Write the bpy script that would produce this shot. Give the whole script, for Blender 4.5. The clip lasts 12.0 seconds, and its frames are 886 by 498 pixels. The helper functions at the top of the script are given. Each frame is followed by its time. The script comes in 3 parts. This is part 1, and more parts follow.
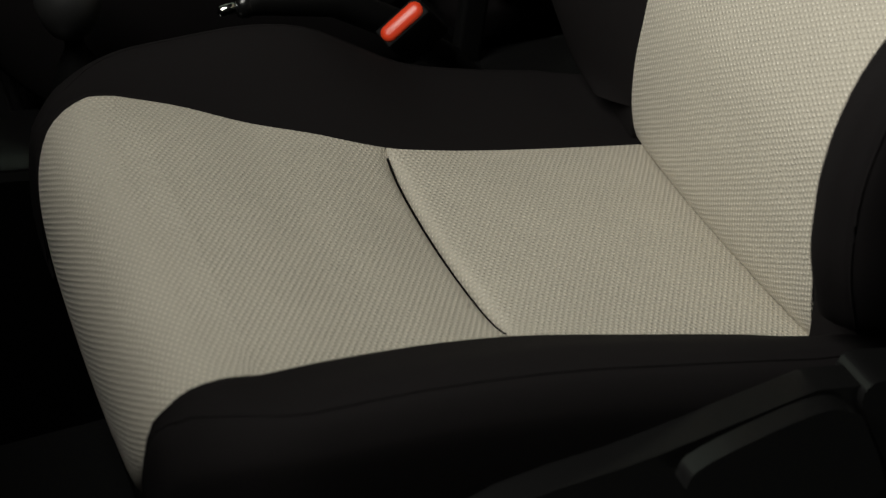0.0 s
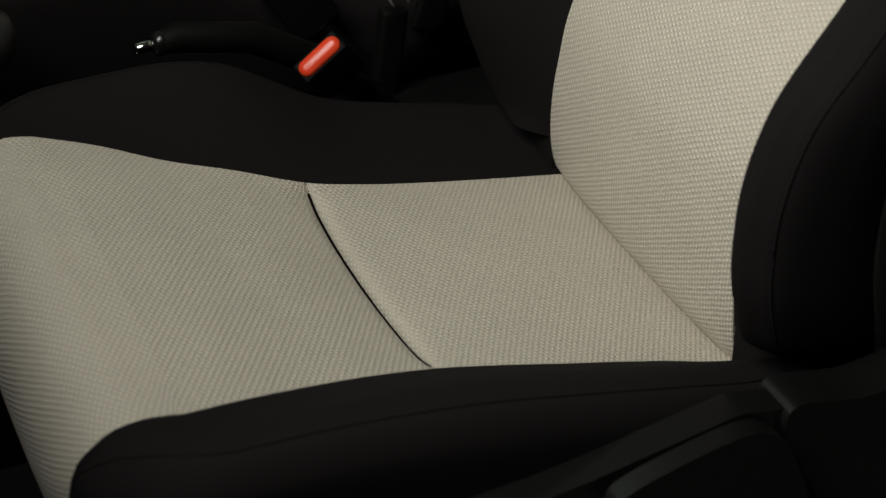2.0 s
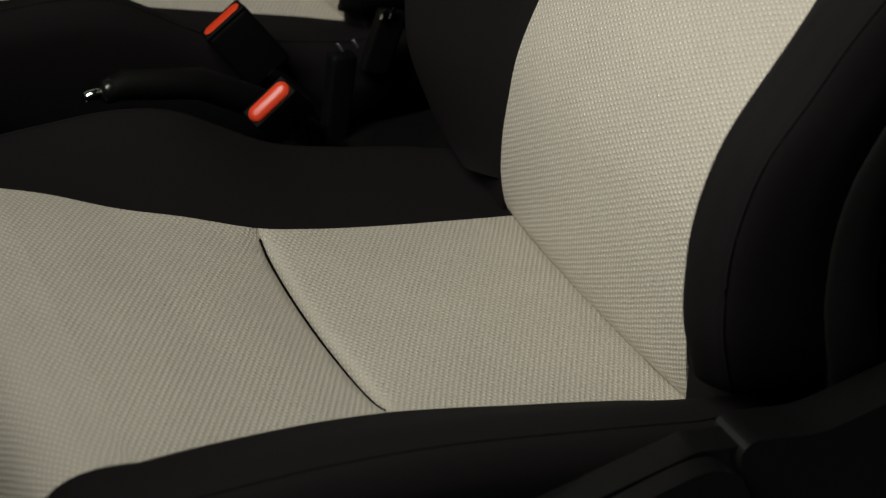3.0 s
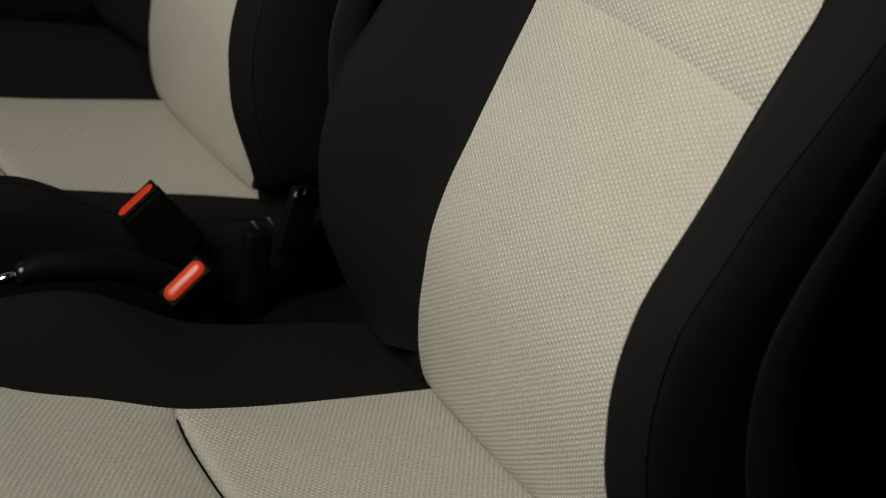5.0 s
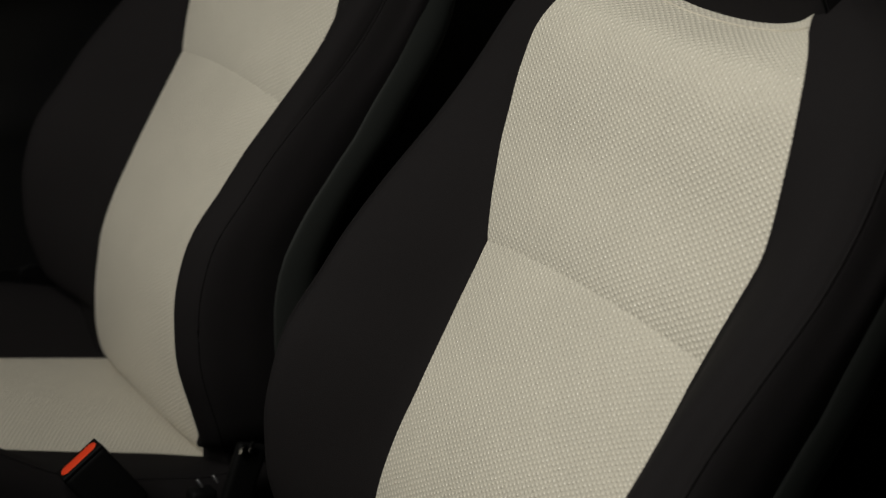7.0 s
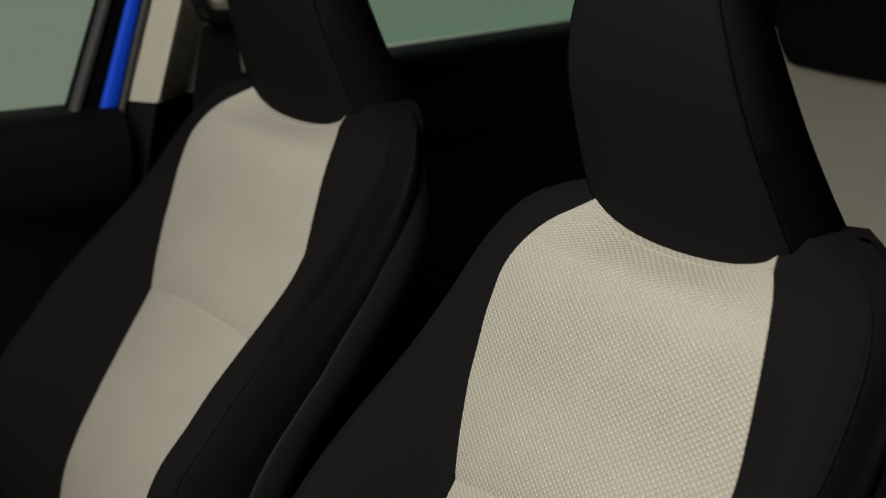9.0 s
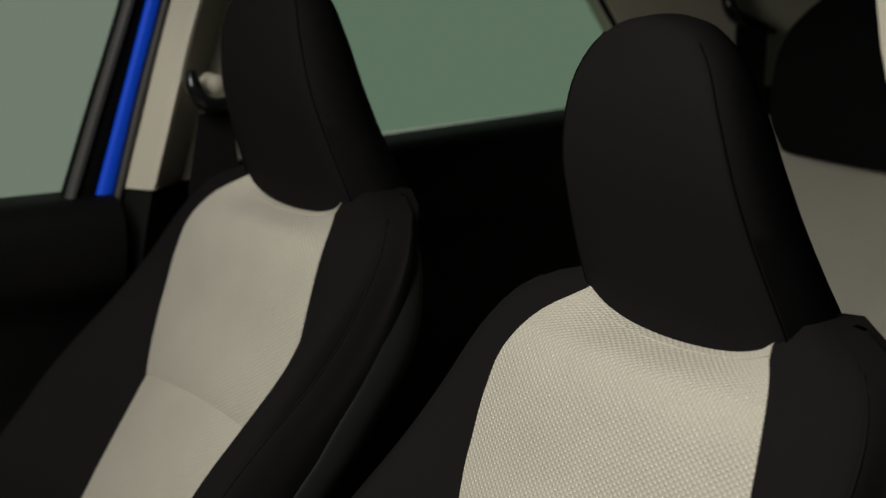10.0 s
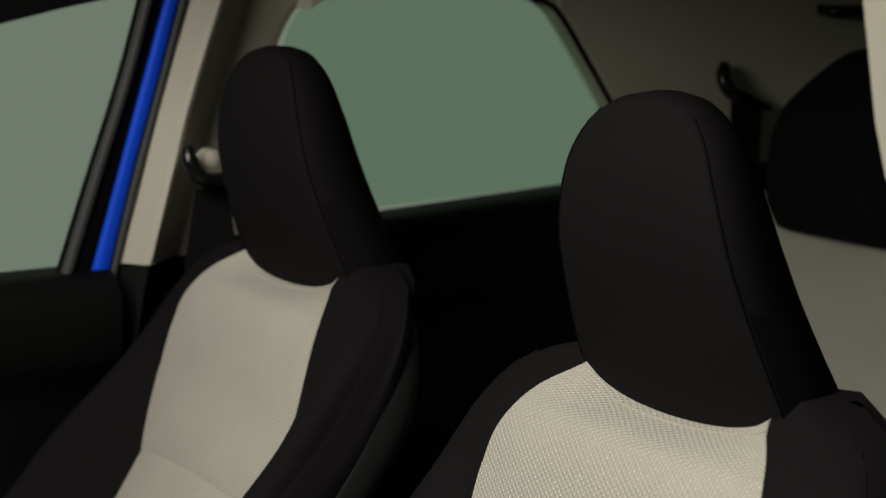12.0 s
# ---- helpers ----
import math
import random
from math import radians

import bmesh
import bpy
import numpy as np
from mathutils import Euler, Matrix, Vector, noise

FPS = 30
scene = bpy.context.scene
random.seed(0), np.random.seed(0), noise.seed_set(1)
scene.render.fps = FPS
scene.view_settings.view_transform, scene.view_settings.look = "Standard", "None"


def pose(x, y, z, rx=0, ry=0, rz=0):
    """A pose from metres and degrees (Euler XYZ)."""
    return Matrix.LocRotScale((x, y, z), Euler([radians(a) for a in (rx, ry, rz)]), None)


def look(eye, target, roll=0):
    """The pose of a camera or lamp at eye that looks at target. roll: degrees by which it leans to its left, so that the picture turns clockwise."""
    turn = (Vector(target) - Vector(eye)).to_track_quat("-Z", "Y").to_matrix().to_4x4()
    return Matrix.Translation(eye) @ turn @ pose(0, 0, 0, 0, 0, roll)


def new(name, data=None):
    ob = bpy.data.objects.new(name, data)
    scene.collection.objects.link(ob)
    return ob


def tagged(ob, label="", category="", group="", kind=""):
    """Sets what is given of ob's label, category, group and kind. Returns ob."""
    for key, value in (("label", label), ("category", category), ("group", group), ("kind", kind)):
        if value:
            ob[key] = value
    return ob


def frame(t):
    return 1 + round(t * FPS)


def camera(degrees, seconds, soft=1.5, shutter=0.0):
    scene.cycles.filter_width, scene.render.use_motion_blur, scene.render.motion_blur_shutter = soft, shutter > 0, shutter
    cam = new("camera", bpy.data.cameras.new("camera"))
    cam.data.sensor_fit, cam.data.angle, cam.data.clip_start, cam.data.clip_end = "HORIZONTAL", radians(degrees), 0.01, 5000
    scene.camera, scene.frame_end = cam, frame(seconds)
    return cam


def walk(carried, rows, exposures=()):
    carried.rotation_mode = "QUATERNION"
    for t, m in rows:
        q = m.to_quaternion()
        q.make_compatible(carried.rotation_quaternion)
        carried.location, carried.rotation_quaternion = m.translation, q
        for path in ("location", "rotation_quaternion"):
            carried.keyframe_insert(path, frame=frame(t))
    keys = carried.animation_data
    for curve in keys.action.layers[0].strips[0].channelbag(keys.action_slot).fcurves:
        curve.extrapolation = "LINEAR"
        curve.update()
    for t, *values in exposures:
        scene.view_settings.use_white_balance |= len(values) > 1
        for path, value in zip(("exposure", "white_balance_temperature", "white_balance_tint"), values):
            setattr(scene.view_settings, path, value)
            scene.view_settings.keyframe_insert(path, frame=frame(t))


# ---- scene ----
cam = camera(27.02, 12.0, soft=1.3)
cam.data.dof.use_dof, cam.data.dof.focus_distance, cam.data.dof.aperture_fstop = True, 1.50, 7.0

EYE = (-0.6516, -1.0608, 1.1986)
AIM = [  # seconds, heading, elevation, roll in degrees
    (0.0, 21.060, -36.618, -0.86),
    (0.5, 21.228, -36.585, -0.89),
    (1.0, 22.087, -36.440, -0.75),
    (1.5, 23.109, -36.081, -0.58),
    (2.0, 24.055, -35.622, -0.42),
    (2.5, 24.998, -35.061, -0.35),
    (4.5, 28.187, -30.618, -0.20),
    (5.0, 28.911, -28.909, -0.18),
    (5.5, 29.507, -26.947, -0.11),
    (6.0, 29.926, -24.918, -0.13),
    (6.5, 30.278, -22.884, 0.08),
    (7.0, 30.772, -21.011, -0.01),
    (7.2, 30.973, -20.171, 0.19),
    (8.8, 31.793, -14.190, 0.54),
    (9.0, 31.774, -13.622, 0.58),
    (9.5, 31.835, -12.097, 0.65),
    (10.0, 31.893, -10.910, 0.63),
    (10.5, 31.921, -10.017, 0.68),
    (11.0, 31.936, -9.191, 0.72),
    (11.5, 31.961, -8.662, 0.70),
    (12.0, 31.987, -8.570, 0.71),
]


def aim(heading, up):
    a, b = radians(heading), radians(up)
    return Vector(EYE) + Vector((math.sin(a) * math.cos(b), math.cos(a) * math.cos(b), math.sin(b)))


walk(cam, [(t, look(EYE, aim(a, b), r)) for t, a, b, r in AIM], exposures=[(0.0, 0.02), (2.5, 0.02), (5.5, -0.12), (7.0, -0.18), (12.0, -0.18)])

# ---- light: a studio with a large soft box in front of the car ----
world = bpy.data.worlds.new("studio_air")
scene.world = world
world.use_nodes = True
world.node_tree.nodes["Background"].inputs["Color"].default_value = (0.75, 0.9, 0.82, 1)
world.node_tree.nodes["Background"].inputs["Strength"].default_value = 0.002
scene.view_settings.exposure = 0.0


def soft_box(name, eye, target, sx, sy, watts, color):
    d = bpy.data.lights.new(name, "AREA")
    d.shape, d.size, d.size_y, d.energy, d.color = "RECTANGLE", sx, sy, watts, color
    ob = new(name, d)
    ob.matrix_world = look(eye, target)
    return ob


soft_box("studio_soft_box", (-1.28, -0.30, 2.00), (0.15, 0.0, 0.60), 0.65, 1.6, 41, (1.0, 0.985, 0.915))
# invented weak greenish fill, lifts the seat shell rims and rear trim
soft_box("added_side_fill", (1.7, -2.4, 1.75), (0.5, 0.9, 0.9), 1.0, 0.8, 1.4, (0.74, 1.0, 0.82))

# ---- materials ----


def material(name, color, rough=0.6, metal=0.0, spec=0.5, grain=0.0, scale=300.0, bump=0.0, sheen=0.0, patch=0.06):
    m = bpy.data.materials.new(name)
    m.use_nodes = True
    nt = m.node_tree
    b = nt.nodes["Principled BSDF"]
    b.inputs["Roughness"].default_value, b.inputs["Metallic"].default_value = rough, metal
    b.inputs["Specular IOR Level"].default_value = spec
    b.inputs["Sheen Weight"].default_value = sheen
    tc = nt.nodes.new("ShaderNodeTexCoord")
    n1 = nt.nodes.new("ShaderNodeTexNoise")
    n1.inputs["Scale"].default_value, n1.inputs["Detail"].default_value = scale, 3
    n2 = nt.nodes.new("ShaderNodeTexNoise")
    n2.inputs["Scale"].default_value, n2.inputs["Detail"].default_value = 9, 4
    add = nt.nodes.new("ShaderNodeMath")
    add.operation = "MULTIPLY_ADD"
    add.inputs[1].default_value = grain
    mul = nt.nodes.new("ShaderNodeMath")
    mul.operation = "MULTIPLY_ADD"
    mul.inputs[1].default_value, mul.inputs[2].default_value = patch * 2, 1 - patch - grain / 2
    mix = nt.nodes.new("ShaderNodeVectorMath")
    mix.operation = "SCALE"
    mix.inputs[0].default_value = color
    for n in (n1, n2):
        nt.links.new(tc.outputs["Object"], n.inputs["Vector"])
    nt.links.new(n2.outputs["Fac"], mul.inputs[0])
    nt.links.new(n1.outputs["Fac"], add.inputs[0])
    nt.links.new(mul.outputs[0], add.inputs[2])
    nt.links.new(add.outputs[0], mix.inputs["Scale"])
    nt.links.new(mix.outputs[0], b.inputs["Base Color"])
    if bump:
        bp = nt.nodes.new("ShaderNodeBump")
        bp.inputs["Strength"].default_value, bp.inputs["Distance"].default_value = 1.0, bump
        nt.links.new(n1.outputs["Fac"], bp.inputs["Height"])
        nt.links.new(bp.outputs[0], b.inputs["Normal"])
    return m


def woven(name, light, dark, pitch_u, pitch_v, nub_r, depth, rough):
    """Staggered woven nubs, laid out in metres along the cloth."""
    m = bpy.data.materials.new(name)
    m.use_nodes = True
    nt = m.node_tree
    b = nt.nodes["Principled BSDF"]
    b.inputs["Roughness"].default_value = rough
    b.inputs["Specular IOR Level"].default_value = 1.0
    b.inputs["Sheen Weight"].default_value = 0.1
    uv = nt.nodes.new("ShaderNodeUVMap")
    sep = nt.nodes.new("ShaderNodeSeparateXYZ")
    wob = nt.nodes.new("ShaderNodeTexNoise")
    wob.inputs["Scale"].default_value, wob.inputs["Detail"].default_value = 60, 2
    nt.links.new(uv.outputs[0], wob.inputs["Vector"])
    nt.links.new(uv.outputs[0], sep.inputs[0])

    def math_node(op, a, b_, c=None):
        n = nt.nodes.new("ShaderNodeMath")
        n.operation = op
        for i, x in enumerate((a, b_, c)):
            if x is None:
                continue
            if isinstance(x, (int, float)):
                n.inputs[i].default_value = x
            else:
                nt.links.new(x, n.inputs[i])
        return n.outputs[0]

    w = math_node("MULTIPLY_ADD", wob.outputs["Fac"], 0.5, -0.25)
    pu = math_node("MULTIPLY_ADD", sep.outputs["X"], math.pi / pitch_u, w)
    pv = math_node("MULTIPLY_ADD", sep.outputs["Y"], math.pi / pitch_v, w)

    def dots(op):
        a = math_node("MULTIPLY", math_node(op, pu, None), pitch_u / math.pi)
        c = math_node("MULTIPLY", math_node(op, pv, None), pitch_v / math.pi)
        d2 = math_node("ADD", math_node("POWER", math_node("ABSOLUTE", a, None), 2.0), math_node("POWER", math_node("ABSOLUTE", c, None), 2.0))
        return math_node("POWER", math.e, math_node("MULTIPLY", d2, -1 / nub_r ** 2))

    nub = math_node("ADD", dots("SINE"), dots("COSINE"))
    fine = nt.nodes.new("ShaderNodeTexNoise")
    fine.inputs["Scale"].default_value, fine.inputs["Detail"].default_value = 1500, 2
    nt.links.new(uv.outputs[0], fine.inputs["Vector"])
    big = nt.nodes.new("ShaderNodeTexNoise")
    big.inputs["Scale"].default_value, big.inputs["Detail"].default_value = 14, 4
    nt.links.new(uv.outputs[0], big.inputs["Vector"])
    speck = nt.nodes.new("ShaderNodeTexNoise")
    speck.inputs["Scale"].default_value, speck.inputs["Detail"].default_value = 330, 1
    nt.links.new(uv.outputs[0], speck.inputs["Vector"])
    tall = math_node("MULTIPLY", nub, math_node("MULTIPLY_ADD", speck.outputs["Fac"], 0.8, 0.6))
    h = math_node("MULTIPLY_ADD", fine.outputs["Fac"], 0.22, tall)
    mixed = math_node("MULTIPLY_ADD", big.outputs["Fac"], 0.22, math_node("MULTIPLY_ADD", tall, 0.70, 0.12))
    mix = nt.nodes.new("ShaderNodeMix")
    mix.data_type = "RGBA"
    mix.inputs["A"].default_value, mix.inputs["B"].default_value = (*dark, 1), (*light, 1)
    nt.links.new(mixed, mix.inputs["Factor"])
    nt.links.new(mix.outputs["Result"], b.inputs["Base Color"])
    # the raised threads are shiny, the ground between them is matt
    nt.links.new(math_node("MULTIPLY_ADD", nub, rough - 0.85, 0.85), b.inputs["Roughness"])
    bp = nt.nodes.new("ShaderNodeBump")
    bp.inputs["Strength"].default_value, bp.inputs["Distance"].default_value = 1.0, depth
    nt.links.new(h, bp.inputs["Height"])
    nt.links.new(bp.outputs[0], b.inputs["Normal"])
    return m


def glass(name, tint):
    m = bpy.data.materials.new(name)
    m.use_nodes = True
    b = m.node_tree.nodes["Principled BSDF"]
    b.inputs["Base Color"].default_value = (*tint, 1)
    b.inputs["Roughness"].default_value, b.inputs["Transmission Weight"].default_value, b.inputs["IOR"].default_value = 0.02, 1, 1.05
    return m


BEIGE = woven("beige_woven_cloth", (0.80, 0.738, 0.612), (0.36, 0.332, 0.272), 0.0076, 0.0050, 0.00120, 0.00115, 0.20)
BLACK = material("black_seat_cloth", (0.0115, 0.0103, 0.0106), 0.85, grain=0.5, scale=900, bump=0.0003, spec=0.05)
PLASTIC = material("black_grained_plastic", (0.006, 0.006, 0.006), 0.25, grain=0.3, scale=700, bump=0.00006, spec=0.6)
DARK = material("dark_moulded_trim", (0.003, 0.003, 0.003), 0.65, spec=0.12, grain=0.3, scale=500, bump=0.0001)
SHELL = material("dark_grey_shell", (0.016, 0.0175, 0.0158), 0.7, spec=0.2, grain=0.2, scale=500, bump=0.0001)
CARPET = material("black_floor_carpet", (0.010, 0.010, 0.010), 0.95, spec=0.1, grain=0.6, scale=800, bump=0.001)
CREAM = material("cream_pillar_plastic", (0.50, 0.46, 0.37), 0.55, grain=0.08, scale=400, bump=0.0001)
LINER = material("beige_headliner", (0.62, 0.57, 0.45), 0.9, grain=0.2, scale=600, bump=0.0002)
BLUE = material("blue_car_paint", (0.004, 0.070, 0.72), 0.5, spec=0.2)
RUBBER = material("grey_rubber_seal", (0.05, 0.047, 0.045), 0.6, grain=0.2)
ORANGE = material("orange_red_button", (0.80, 0.060, 0.018), 0.30)
CHROME = material("chrome", (0.8, 0.8, 0.78), 0.12, metal=1.0)
STEEL = material("dull_steel", (0.35, 0.35, 0.36), 0.35, metal=1.0)
THREAD = material("pale_thread", (0.55, 0.50, 0.41), 0.6)
# headrest piping, and the painted shade in the cushion's cross seam
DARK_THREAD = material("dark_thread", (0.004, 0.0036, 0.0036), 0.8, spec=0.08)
SIDE_GLASS = glass("green_privacy_glass", (0.62, 0.80, 0.68))
CLEAR_GLASS = glass("clear_glass", (0.93, 0.97, 0.94))
# the wall's lit brightness is put in as emission on a black base
STUDIO_GLOW = bpy.data.materials.new("studio_wall_glow")
STUDIO_GLOW.use_nodes = True
STUDIO_GLOW.node_tree.nodes["Principled BSDF"].inputs["Base Color"].default_value = (0.0, 0.0, 0.0, 1)
STUDIO_GLOW.node_tree.nodes["Principled BSDF"].inputs["Emission Color"].default_value = (0.80, 0.95, 0.75, 1)
STUDIO_GLOW.node_tree.nodes["Principled BSDF"].inputs["Emission Strength"].default_value = 0.24

# ---- building helpers ----


def thing(name, label, category, group="", kind="", at=(0, 0, 0)):
    ob = new(name)
    ob.empty_display_size = 0.05
    ob.location = at
    return tagged(ob, label, category, group, kind)


def mesh_object(name, bm, mat, smooth=True):
    me = bpy.data.meshes.new(name)
    bmesh.ops.recalc_face_normals(bm, faces=bm.faces)
    for f in bm.faces:
        f.smooth = smooth
    bm.to_mesh(me)
    bm.free()
    me.materials.append(mat)
    if smooth:
        me.set_sharp_from_angle(angle=radians(50))
    return new(name, me)


def part(name, bm, mat, parent, label="", smooth=True):
    ob = mesh_object(name, bm, mat, smooth)
    if parent is not None:
        ob.parent = parent
        top = parent
        while top is not None:
            ob.matrix_parent_inverse = Matrix.Identity(4)
            top = top.parent
    return tagged(ob, label)


def solo(name, bm, mat, label, category, kind="", group="", smooth=True):
    return tagged(mesh_object(name, bm, mat, smooth), label, category, group, kind)


def curve(*rows):
    """A smooth function through rows of (s, value...)."""
    tab = np.array(rows, float)
    tab = tab[np.argsort(tab[:, 0])]
    s, p = tab[:, 0], tab[:, 1:]
    d = np.diff(p, axis=0) / np.diff(s)[:, None]
    m = np.vstack([d[:1], (d[1:] + d[:-1]) / 2, d[-1:]])
    m[1:-1][d[1:] * d[:-1] <= 0] = 0

    def at(x):
        x = min(max(x, s[0]), s[-1])
        i = min(int(np.searchsorted(s, x, "right")) - 1, len(s) - 2)
        i = max(i, 0)
        h = s[i + 1] - s[i]
        u = (x - s[i]) / h
        v = ((1 + 2 * u) * (1 - u) ** 2 * p[i] + u * (1 - u) ** 2 * h * m[i] + u * u * (3 - 2 * u) * p[i + 1] + u * u * (u - 1) * h * m[i + 1])
        return v if len(v) > 1 else float(v[0])

    return at


def spline(points, n):
    """n points along a smooth line through points."""
    p = np.array(points, float)
    ext = np.vstack([2 * p[0] - p[1], p, 2 * p[-1] - p[-2]])
    out = []
    for k in range(n):
        s = k / (n - 1) * (len(p) - 1)
        i = min(int(s), len(p) - 2)
        u = s - i
        a, b, c, d = ext[i:i + 4]
        out.append(0.5 * (2 * b + (c - a) * u + (2 * a - 5 * b + 4 * c - d) * u * u + (3 * b - a - 3 * c + d) * u ** 3))
    return out


def loft(rings, closed=True, cap=True, lateral=False):
    """A skin over rings of points, all of one length, with the cloth's lengths in metres as UV."""
    bm = bmesh.new()
    uvl = bm.loops.layers.uv.new("UVMap")
    g = [[bm.verts.new(p) for p in r] for r in rings]
    n = len(g[0])
    mid = n // 4 if lateral else n // 2
    u = [[0.0] * (n + 1) for _ in g]
    vv = [[0.0] * (n + 1) for _ in g]
    for i, r in enumerate(g):
        for j in range(1, n + 1):
            u[i][j] = u[i][j - 1] + (r[j % n].co - r[j - 1].co).length
        base = u[i][mid]
        u[i] = [x - base for x in u[i]]
        if i:
            step = (r[mid].co - g[i - 1][mid].co).length
            vv[i] = [vv[i - 1][0] + step] * (n + 1)
    for i in range(len(g) - 1):
        for j in range(n if closed else n - 1):
            k = (j + 1) % n
            f = bm.faces.new((g[i][j], g[i][k], g[i + 1][k], g[i + 1][j]))
            for lp, (a, b) in zip(f.loops, ((i, j), (i, j + 1), (i + 1, j + 1), (i + 1, j))):
                lp[uvl].uv = (lp.vert.co.y if lateral else u[a][b], vv[a][b])
    if cap and closed:
        bm.faces.new(g[0])
        bm.faces.new(g[-1][::-1])
    return bm


def sheet(rings, depth_dir, depth):
    """A padded sheet: an open skin with its rim turned in by depth along depth_dir and closed behind."""
    out = []
    for r in rings:
        back = [Vector(p) + Vector(depth_dir) * depth for p in r]
        out.append([Vector(p) for p in r] + back[::-1])
    return loft(out, lateral=True)


def box(sx, sy, sz, m=Matrix.Identity(4), bevel=0.004, seg=2):
    bm = bmesh.new()
    bmesh.ops.create_cube(bm, size=1, matrix=m @ Matrix.Diagonal((sx, sy, sz, 1)))
    if bevel:
        bmesh.ops.bevel(bm, geom=bm.edges[:], offset=bevel, segments=seg, affect="EDGES", profile=0.6)
    return bm


def tube(points, radius, n=8, squash=1.0):
    """A round bar along points; radius may be a number or one per point."""
    pts = [Vector(p) for p in points]
    rings = []
    for i, p in enumerate(pts):
        d = (pts[min(i + 1, len(pts) - 1)] - pts[max(i - 1, 0)]).normalized()
        side = d.cross(Vector((0, 0, 1)))
        side = side.normalized() if side.length > 1e-4 else Vector((1, 0, 0))
        up = side.cross(d)
        r = radius[i] if isinstance(radius, (list, tuple)) else radius
        rings.append([p + (side * math.cos(a) + up * math.sin(a) * squash) * r for a in (2 * math.pi * k / n for k in range(n))])
    return loft(rings)


def plate(outline, axis, at, thick, bevel=0.0):
    """A flat plate from an outline in the two other axes, thick along axis."""
    def p3(p, w):
        return {"x": (w, p[0], p[1]), "y": (p[0], w, p[1]), "z": (p[0], p[1], w)}[axis]
    rings = [[Vector(p3(p, at)) for p in outline], [Vector(p3(p, at + thick)) for p in outline]]
    bm = loft(rings)
    if bevel:
        bmesh.ops.bevel(bm, geom=[e for e in bm.edges if e.calc_face_angle(0) > 0.7], offset=bevel, segments=3, affect="EDGES", profile=0.6)
    return bm


def mirrored(bm, side):
    if side < 0:
        bmesh.ops.transform(bm, matrix=Matrix.Diagonal((1, -1, 1, 1)), verts=bm.verts[:])
    return bm


# ---- front seats ----
# edge of the beige panel of the cushion: along x its half width and height
CUSH_EDGE = curve((-0.44, 0.181, 0.434), (-0.40, 0.170, 0.4225), (-0.35, 0.154, 0.404), (-0.30, 0.143, 0.388), (-0.24, 0.131, 0.366),
                  (-0.20, 0.130, 0.354), (-0.15, 0.132, 0.340), (-0.10, 0.135, 0.327), (-0.05, 0.139, 0.314), (0.0, 0.145, 0.300), (0.04, 0.148, 0.290))
# the rolled front lip: length along it, x, height and half width
LIP = curve((0, -0.44, 0.434, 0.181), (0.015, -0.455, 0.4377, 0.1817), (0.03, -0.47, 0.4402, 0.182), (0.062, -0.500, 0.427, 0.180), (0.097, -0.517, 0.395, 0.174),
            (0.142, -0.522, 0.350, 0.158), (0.192, -0.518, 0.300, 0.118), (0.215, -0.513, 0.275, 0.09))
CUSH_CREST = curve((-0.522, 0.385), (-0.515, 0.410), (-0.50, 0.434), (-0.47, 0.450), (-0.44, 0.454), (-0.40, 0.456), (-0.35, 0.456), (-0.306, 0.452), (-0.267, 0.440),
                   (-0.229, 0.415), (-0.189, 0.389), (-0.126, 0.367), (-0.06, 0.350), (-0.03, 0.342), (0.04, 0.335))
FRONT = curve((-0.44, 0.181, 0.434), (-0.47, 0.182, 0.440), (-0.50, 0.180, 0.427), (-0.517, 0.175, 0.395), (-0.5215, 0.165, 0.355))
CUSH_SEAM = -0.242


OUTER_CREST = curve((-0.522, 0.385), (-0.515, 0.410), (-0.50, 0.436), (-0.475, 0.455), (-0.45, 0.462), (-0.39, 0.4585), (-0.345, 0.4545), (-0.255, 0.4395),
                    (-0.17, 0.418), (-0.083, 0.3945), (0.0, 0.370), (0.04, 0.355))


def crest(x, raised):
    """Height of the cushion's side crest; the side by the door stays higher towards the back."""
    return OUTER_CREST(x) if raised else CUSH_CREST(x)


def cushion_out(x):
    return 0.262 - 0.050 * max(0.0, (-0.42 - x) / 0.10) ** 2.0 - 0.02 * max(0.0, (x + 0.05) / 0.09)


def cushion_seam(x, raised):
    """Where the top of a cushion bolster is sewn to its side: offset and height, with the bolster's top and outer face."""
    w, z = FRONT(x) if x < -0.44 else CUSH_EDGE(x)
    top, out = crest(x, raised) - 0.015, cushion_out(x)
    f = math.sin(math.pi / 2 * min(1.0, max(0.0, (x + 0.519) / 0.095))) ** 0.7
    return w + 0.002 + f * (out - 0.0235 - w), z + f * (top - z), top, out


# edge of the beige panel of the backrest: along z its half width and x
BACK_EDGE = curve((0.28, 0.151, 0.0), (0.34, 0.151, -0.007), (0.38, 0.148, -0.008), (0.42, 0.144, -0.005), (0.46, 0.143, 0.002), (0.50, 0.142, 0.017),
                  (0.55, 0.138, 0.041), (0.60, 0.139, 0.070), (0.65, 0.142, 0.099), (0.70, 0.154, 0.119), (0.75, 0.165, 0.138), (0.80, 0.163, 0.152),
                  (0.84, 0.155, 0.167), (0.87, 0.135, 0.190), (0.886, 0.113, 0.210), (0.90, 0.10, 0.235))
